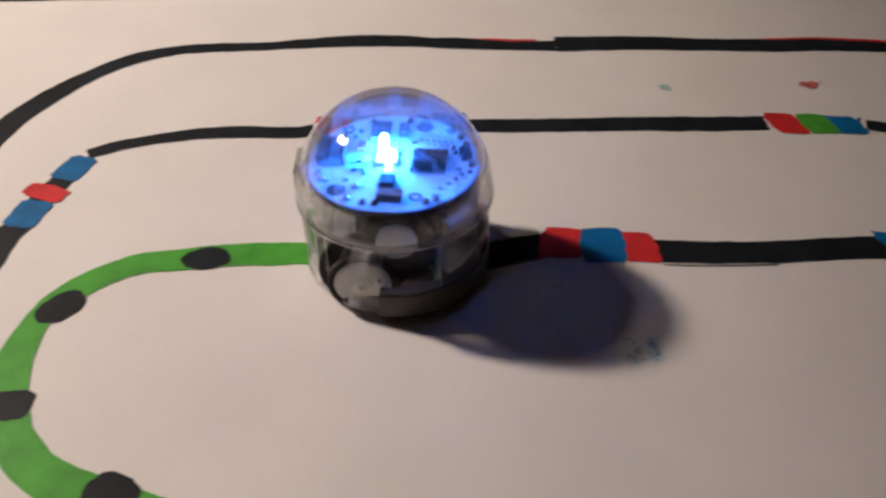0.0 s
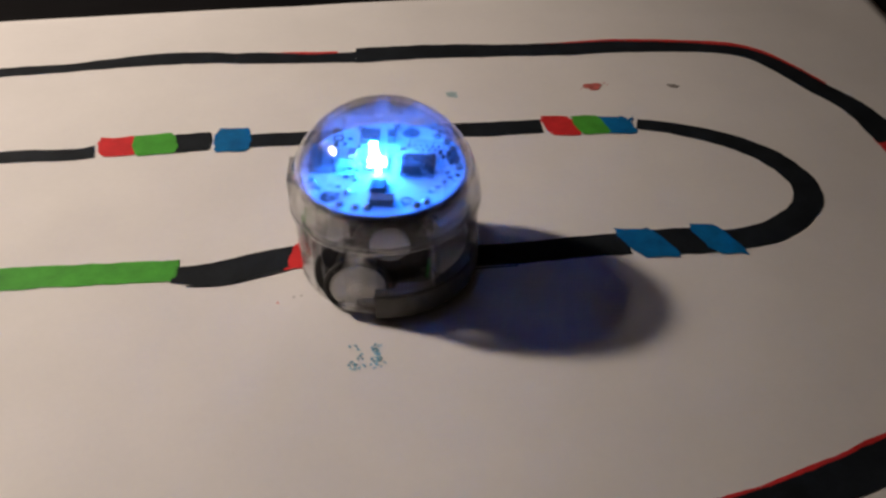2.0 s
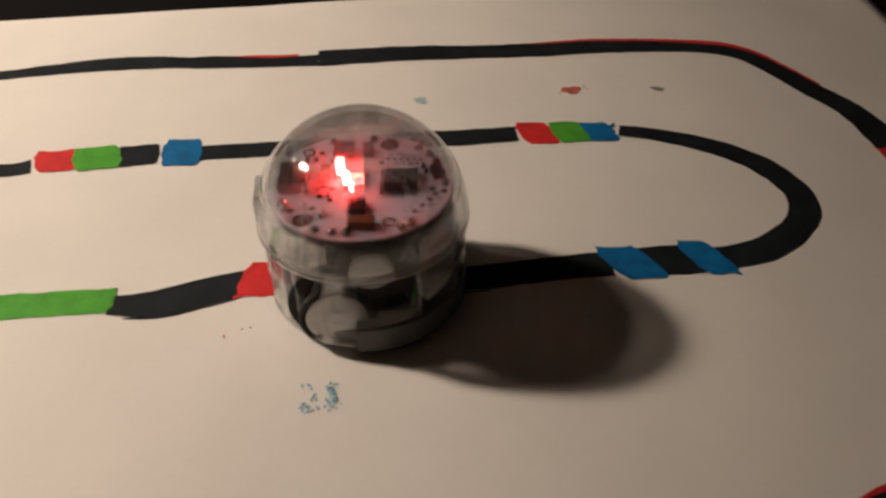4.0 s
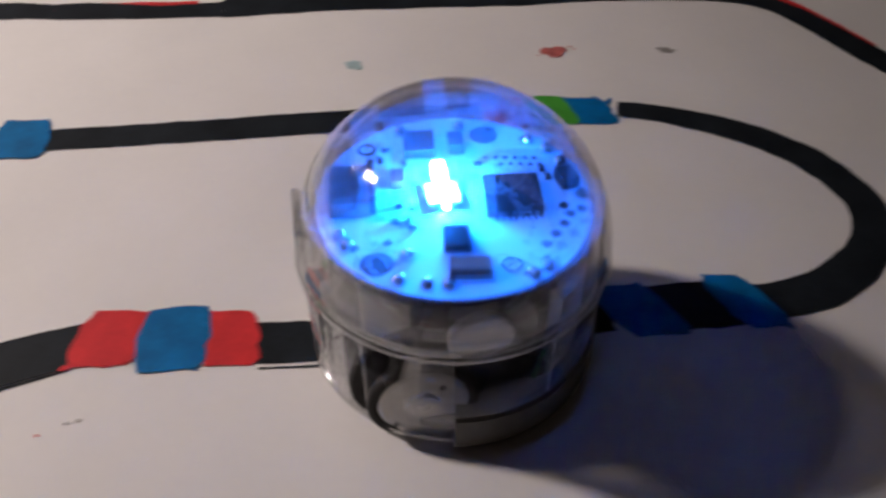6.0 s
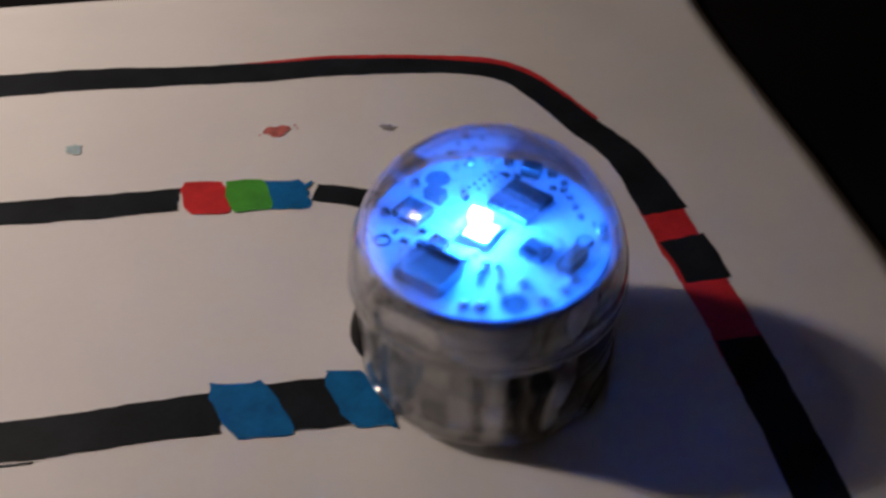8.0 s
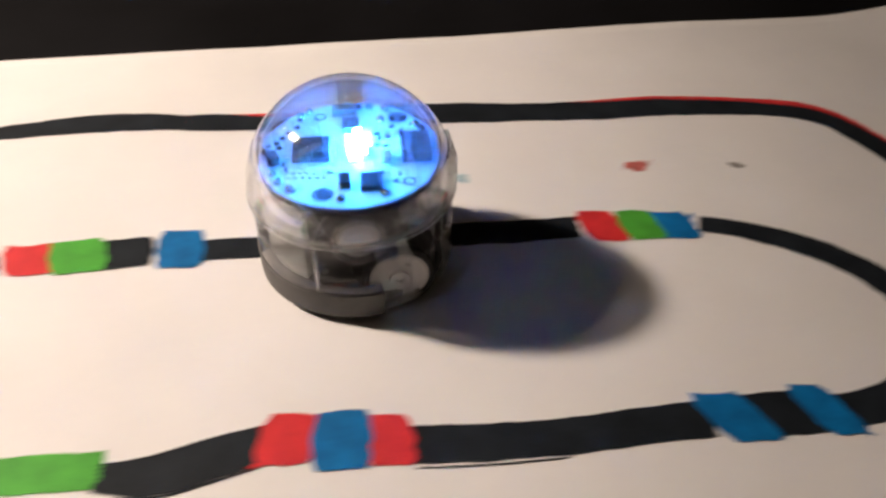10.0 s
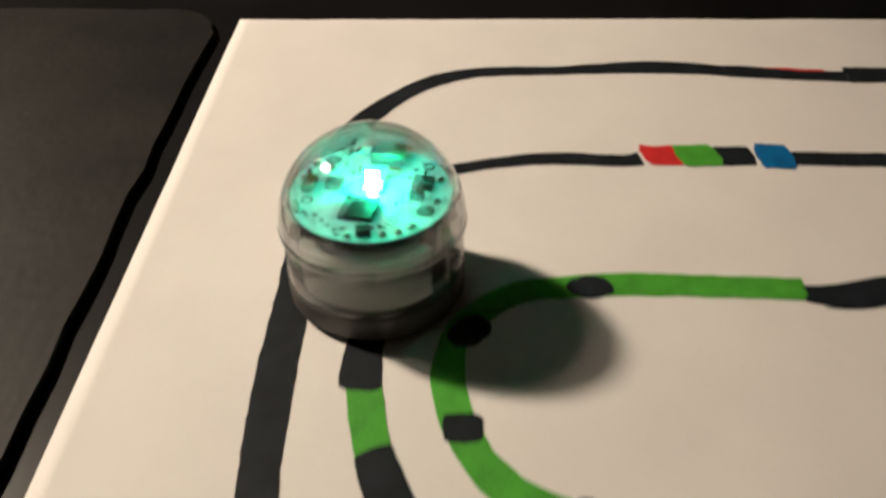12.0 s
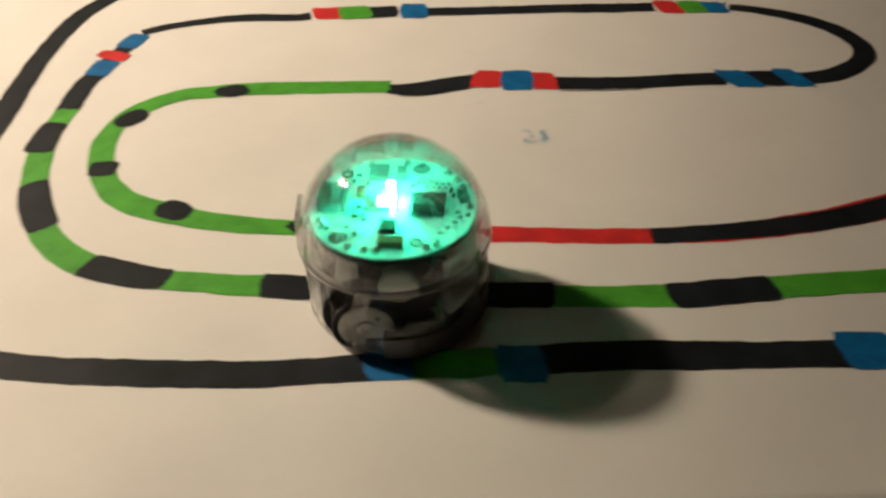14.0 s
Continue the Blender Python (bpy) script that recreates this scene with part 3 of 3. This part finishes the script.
def build_chassis(robot):
    part("chassis_floor", mm(disc_mesh(13.4, 1.6, 0.3, 64, 1.6)), BUMPER, robot, "dark grey chassis floor")
    battery = part("battery", mm(box_mesh(13, 9.5, 7.0, 0.8)), CHASSIS, robot, "grey wrapped battery")
    battery.matrix_basis = pose(2.5 * MM, 0, 10.4 * MM)
    motor = part("motor", mm(box_mesh(11, 15.6, 7.2, 0.6)), CHASSIS, robot, "grey motor block")
    motor.matrix_basis = pose(-4.2 * MM, 0, 3.1 * MM)
    part("sensor_block", mm(lathe([(5, 5.8), (13.2, 5.8), (13.2, 15.2), (12.4, 15.8), (5, 15.8)], 40, -52, 104)), PALE, robot, "pale translucent sensor block")
    for side in (-1, 1):
        plate = part("gear_plate", mm(disc_mesh(5.6, 1.0, 0.2, 40)), BUMPER, robot, "dark gear plate")
        plate.matrix_basis = pose(0.6 * MM, side * 9.8 * MM, 12.8 * MM, 90 * (1 if side < 0 else -1), 0, 0)
        frame_plate = part("side_frame", mm(box_mesh(13.5, 0.8, 13.0, 0.3)), BUMPER, robot, "dark grey gearbox side plate")
        frame_plate.matrix_basis = pose(1.2 * MM, side * 8.9 * MM, 3.2 * MM)
        for px, pz in ((5.6, 6.0), (6.4, 13.6), (-3.6, 15.0)):
            screw = part("screw", mm(disc_mesh(0.55, 0.35, 0.1, 16)), STEEL, robot, "small steel screw head")
            screw.matrix_basis = pose(px * MM, side * 9.3 * MM, pz * MM, 90 * (1 if side < 0 else -1), 0, 0)
        gear = part("gear", mm(disc_mesh(3.1, 0.9, 0.25, 36)), PALE, robot, "pale plastic gear")
        gear.matrix_basis = pose(0.5 * MM, side * 10.9 * MM, 13.0 * MM, 90 * (1 if side < 0 else -1), 0, 0)
        arch = part("wheel_arch", mm(disc_mesh(6.7, 1.0, 0.2, 44)), RUBBER, robot, "black wheel arch disc")
        arch.matrix_basis = pose(-4.9 * MM, side * 9.6 * MM, 6.9 * MM, 90 * (1 if side < 0 else -1), 0, 0)
    for r in (2.3, 3.7):
        ring = part("gear_ring", mm(lathe([(r - 0.35, 0), (r, -0.1), (r + 0.35, 0), (r + 0.3, 0.7), (r, 0.9), (r - 0.3, 0.7)], 40)), CLEAR_RIM, robot, "clear plastic gear ring", True)
        ring.matrix_basis = pose(0.5 * MM, 11.7 * MM, 13.0 * MM, -90, 0, 0)
    small_ring = part("gear_ring", mm(lathe([(1.7, 0), (2.05, -0.1), (2.4, 0), (2.35, 0.7), (2.05, 0.9), (1.75, 0.7)], 36)), CLEAR_RIM, robot, "clear plastic gear ring", True)
    small_ring.matrix_basis = pose(-7.0 * MM, 10.4 * MM, 14.2 * MM, -90, 0, 0)
    wire = bmesh.new()
    bmesh.ops.create_cone(wire, cap_ends=True, segments=10, radius1=0.22, radius2=0.22, depth=4.5)
    w = part("wire", mm(wire), WIRE, robot, "short green wire", True)
    w.matrix_basis = pose(6.2 * MM, -11.6 * MM, 8.2 * MM, 8, 6, 0)


def build_wheel(robot, side):
    """Pale disc with a hub boss and a dark dot drawn for a hole, in a black tyre."""
    wheel = part("wheel", mm(lathe([(0, 0.0), (4.3, 0.0), (4.4, 0.9), (4.0, 1.15), (1.5, 1.05), (1.4, 1.5), (0.6, 1.5), (0.55, 1.1), (0, 1.1)], 48, closed_profile=False)), PALE, robot,
                 "pale plastic wheel")
    part("tyre", mm(lathe([(4.35, -0.1), (5.2, -0.1), (5.35, 0.2), (5.35, 0.8), (5.2, 1.05), (4.4, 1.0)], 48)), RUBBER, wheel, "thin black tyre", True)
    # flat disc on the face, dark in place of a recess's shade
    hole_dot = part("hole_dot", mm(disc_mesh(0.35, 0.1, 0.02, 16, 1.08)), BUMPER, wheel)
    hole_dot.location = (2.6 * MM, 0.8 * MM, 0)
    return wheel


def build_board(robot):
    board = part("circuit_board", mm(disc_mesh(12.95, 0.25, 0.05, 96)), BOARD, robot, "round white circuit board")
    board.location = (0, 0, BOARD_Z * MM)
    part("board_edge", mm(disc_mesh(13.05, 1.15, 0.15, 96, -1.2)), BOARD_EDGE, board, "dark edge and underside of the board")
    top = 0.25

    def chip(x, y, sx, sy, h, turn, mat, name, label=""):
        ob = part(name, mm(box_mesh(sx, sy, h, min(0.12, h * 0.2))), mat, board, label)
        ob.matrix_basis = pose(x * MM, y * MM, top * MM, 0, 0, turn)
        return ob

    chip(5.4, -0.9, 5.3, 5.3, 0.9, -6, CHIP, "microchip", "square black microchip")
    chip(-2.1, 8.2, 3.0, 3.4, 1.0, -6, CHIP, "driver_chip", "small black driver chip")
    chip(1.5, 7.6, 1.5, 2.3, 1.3, -4, CHIP, "transistor")
    chip(-0.8, -6.0, 2.4, 2.8, 1.0, -6, CHIP, "sensor_chip", "small black sensor chip")
    chip(-0.3, -9.9, 3.6, 1.7, 1.3, -8, CERAMIC, "inductor", "brown ceramic inductor")
    chip(-4.9, 3.0, 1.3, 2.0, 1.1, -6, CERAMIC, "capacitor", "small brown capacitor")
    chip(11.0, 0.6, 1.7, 2.2, 1.3, 10, CHIP, "button", "small black button")
    chip(-9.6, 1.6, 3.6, 5.6, 1.7, -4, STEEL, "usb_connector", "steel charging connector")
    chip(-7.5, 1.5, 0.6, 5.4, 2.3, -4, CHIP, "connector_back")
    small = chip(-5.2, -0.4, 0.8, 0.5, 0.3, 10, CHIP, "resistor")
    for i, (x, y, turn) in enumerate(((-4.6, -2.4, 80), (-5.9, -2.6, 0), (-4.4, -3.6, 20), (-5.4, 8.2, 0), (-6.2, 6.6, 90), (8.6, 8.0, 40), (9.2, 2.9, 80), (9.5, 1.6, 80),
                                      (6.4, -9.4, 40), (3.2, 4.6, 0), (-3.9, 5.8, 90), (-6.9, -5.2, 30), (-9.9, -5.4, 40))):
        again(small, "resistor", pose(x * MM, y * MM, top * MM, 0, 0, turn))
    # holes are flat discs; the shade of their depth is put into the colour
    hole = part("mounting_hole", mm(disc_mesh(1.45, 0.06, 0.01, 28)), BOARD_EDGE, board, "mounting hole drawn as a flat dark disc")
    hole.matrix_basis = pose(-8.1 * MM, -7.6 * MM, top * MM)
    again(hole, "mounting_hole", pose(4.7 * MM, 9.3 * MM, top * MM))
    via = part("via", mm(disc_mesh(0.48, 0.05, 0.01, 16)), BOARD_EDGE, board, "plated hole drawn as a flat dark dot")
    via.matrix_basis = pose(8.2 * MM, -6.3 * MM, top * MM)
    for x, y in ((9.3, -5.1), (7.0, -7.5), (9.9, -2.7), (11.4, -3.4), (10.2, -3.9), (-4.1, -0.9)):
        again(via, "via", pose(x * MM, y * MM, top * MM))
    pin = part("pin_hole", mm(disc_mesh(0.24, 0.05, 0.01, 12)), BOARD_EDGE, board)
    pin.matrix_basis = pose(4.2 * MM, 5.6 * MM, top * MM)
    for i in range(1, 6):
        again(pin, "pin_hole", pose((4.2 + 0.95 * i) * MM, (5.6 - 0.16 * i) * MM, top * MM))
        again(pin, "pin_hole", pose((4.5 + 0.95 * i) * MM, (4.5 - 0.16 * i) * MM, top * MM))
    ring = part("test_ring", mm(lathe([(0.65, 0), (0.95, 0), (0.95, 0.15), (0.65, 0.15)], 24)), SOLDER, board, "tinned ring pad")
    ring.matrix_basis = pose(3.4 * MM, -9.6 * MM, top * MM)
    again(ring, "test_ring", pose(-7.3 * MM, 8.6 * MM, top * MM))
    ball_bm = bmesh.new()
    bmesh.ops.create_icosphere(ball_bm, subdivisions=2, radius=0.7)
    bmesh.ops.scale(ball_bm, vec=(1, 1, 1.3), verts=ball_bm.verts)
    ball = part("solder_joint", mm(ball_bm), SOLDER, board, "shiny solder joint", True)
    ball.matrix_basis = pose(-5.4 * MM, -7.1 * MM, top * MM)
    for x, y in ((-6.5, -10.0), (-2.4, -11.2), (-4.2, -10.9), (-11.0, -3.6), (-10.4, -5.0), (6.3, -10.3), (4.9, -11.0), (9.0, 7.5), (10.4, 5.8), (-3.6, 10.9), (2.4, 10.9), (11.2, 3.6), (11.9, -1.6)):
        again(ball, "solder_joint", pose(x * MM, y * MM, top * MM, 0, 0, 37 * x))
    # chip legs
    leg = part("chip_leg", mm(box_mesh(0.22, 0.5, 0.12)), SOLDER, board)
    leg.matrix_basis = pose(3.4 * MM, -3.6 * MM, top * MM, 0, 0, -6)
    for i in range(1, 8):
        again(leg, "chip_leg", pose((3.4 + 0.58 * i) * MM, (-3.6 - 0.06 * i) * MM, top * MM, 0, 0, -6))
    return board


def build_led(board):
    """The three dies of one colour lamp; each one rises out of the board as it comes on, and stays inside it while off."""
    dies = {}
    for name, mat, x in (("red_die", GLOW_RED, -1.0), ("blue_die", GLOW_BLUE, 0.0), ("green_die", GLOW_GREEN, 1.0)):
        die = part(name, mm(box_mesh(0.9, 1.7, 1.1, 0.14, -1.1)), mat, board, "glowing light-emitting die")
        die.location = ((-1.0 + x * 0.95) * MM, 0.3 * MM, 0)
        dies[name] = die
    case = part("led_case", mm(lathe([(1.75, 0.0), (2.2, 0.0), (2.2, 0.55), (2.0, 0.6), (1.75, 0.35)], 4, 45)), CASE, board, "small white square lamp case")
    case.location = (-1.0 * MM, 0.3 * MM, 0.25 * MM)
    return dies


robot = tagged(new("robot"), "small clear-domed line-following robot with a lit circuit board", "robot")
build_shell(robot)
build_chassis(robot)
wheels = [build_wheel(robot, -1), build_wheel(robot, 1)]
circuit = build_board(robot)
dies = build_led(circuit)

# seconds, x and y in mm, heading in degrees
ROUTE = [
    (0.0, -28.8, 1.0, -1), (0.5, -18.2, 1.0, 2), (1.0, -7.5, 2.4, 4), (1.5, 1.9, 2.2, 0), (2.0, 12.3, 0.7, -2), (2.2, 14.9, 0.4, -1), (2.6, 15.5, 0.5, 0), (5.05, 15.5, 0.5, 0),
    (5.5, 23.8, -0.2, 1), (6.0, 35.9, -0.2, 2), (6.5, 47.6, -0.7, 5), (7.0, 58.8, -0.2, 3), (7.3, 66.5, 0.0, 3), (7.7, 76.0, 0.6, 12), (8.0, 85.5, 5.5, 50), (8.25, 90.6, 15.5, 84),
    (8.45, 89.2, 24.0, 116), (8.7, 82.0, 31.6, 145), (8.95, 72.5, 36.4, 164), (9.3, 58.4, 37.8, 179), (9.5, 47.5, 39.0, 181), (10.0, 9.6, 38.7, 184), (10.5, -34.8, 40.5, 189),
    (11.0, -63.5, 31.4, 210), (11.5, -86.4, 31.2, 203), (12.0, -97.5, 2.9, 266), (12.5, -93.1, -40.0, 297), (13.0, -75.4, -61.4, 336), (13.5, -48.8, -67.2, 357), (14.0, -20.8, -70.3, 361)]

# seconds, red, green, blue
LIGHTS = [
    (0.0, 0, 0, 1), (0.7, 0, 0, 1), (0.8, 1, 0, 0), (0.93, 1, 0, 0), (1.0, 1, 0, 0.42), (1.1, 0, 0, 1), (2.2, 0, 0.1, 1), (2.9, 0, 0, 1), (3.1, 1, 0, 0), (5.13, 1, 0, 0), (5.27, 0, 0, 1),
    (9.7, 0, 0, 1), (9.9, 0.3, 0.35, 0.9), (10.1, 0.2, 0.5, 0.9), (10.3, 0, 0.9, 0.5), (10.43, 0, 1, 0), (10.87, 0, 1, 0), (11.0, 0, 1, 0.16), (11.2, 0, 0.4, 0.8), (11.5, 0.4, 0.25, 0.9),
    (11.8, 0, 0.5, 0.8), (12.0, 0, 1, 0.16), (12.2, 0, 1, 0), (12.5, 0, 1, 0), (12.65, 0, 0.8, 0.4), (12.8, 0, 0, 1), (13.1, 0, 0, 1), (13.17, 0, 1, 0), (13.43, 0, 1, 0), (13.5, 0, 0, 1),
    (13.83, 0, 0, 1), (13.9, 0, 1, 0), (14.0, 0, 1, 0.15)]


def motions():
    walk(robot, [(t, pose(x * MM, y * MM, 0.60 * MM, 0, 0, a)) for t, x, y, a in ROUTE])
    for die, column in (("red_die", 1), ("green_die", 2), ("blue_die", 3)):
        x, y = dies[die].location.x, dies[die].location.y
        walk(dies[die], [(row[0], pose(x, y, (-0.05 + 1.75 * row[column]) * MM)) for row in LIGHTS])
    for wheel, side in zip(wheels, (-1, 1)):
        rows, turned, last = [], 0.0, None
        for i in range(0, 141, 1):
            t = i / 10
            k = max(j for j in range(len(ROUTE)) if ROUTE[j][0] <= t)
            a, b = ROUTE[k], ROUTE[min(k + 1, len(ROUTE) - 1)]
            s = (t - a[0]) / (b[0] - a[0]) if b[0] > a[0] else 0
            x, y, h = [a[j] + s * (b[j] - a[j]) for j in (1, 2, 3)]
            if last:
                step = math.hypot(x - last[0], y - last[1]) - side * 11.5 * radians(h - last[2]) * -1
                turned += math.degrees(step / 5.35)
            last = (x, y, h)
            rows.append((t, pose(-4.9 * MM, side * 11.2 * MM, 5.4 * MM, 90 if side < 0 else -90, 0, 0) @ pose(0, 0, 0, 0, 0, -side * -turned)))
        walk(wheel, rows)


motions()
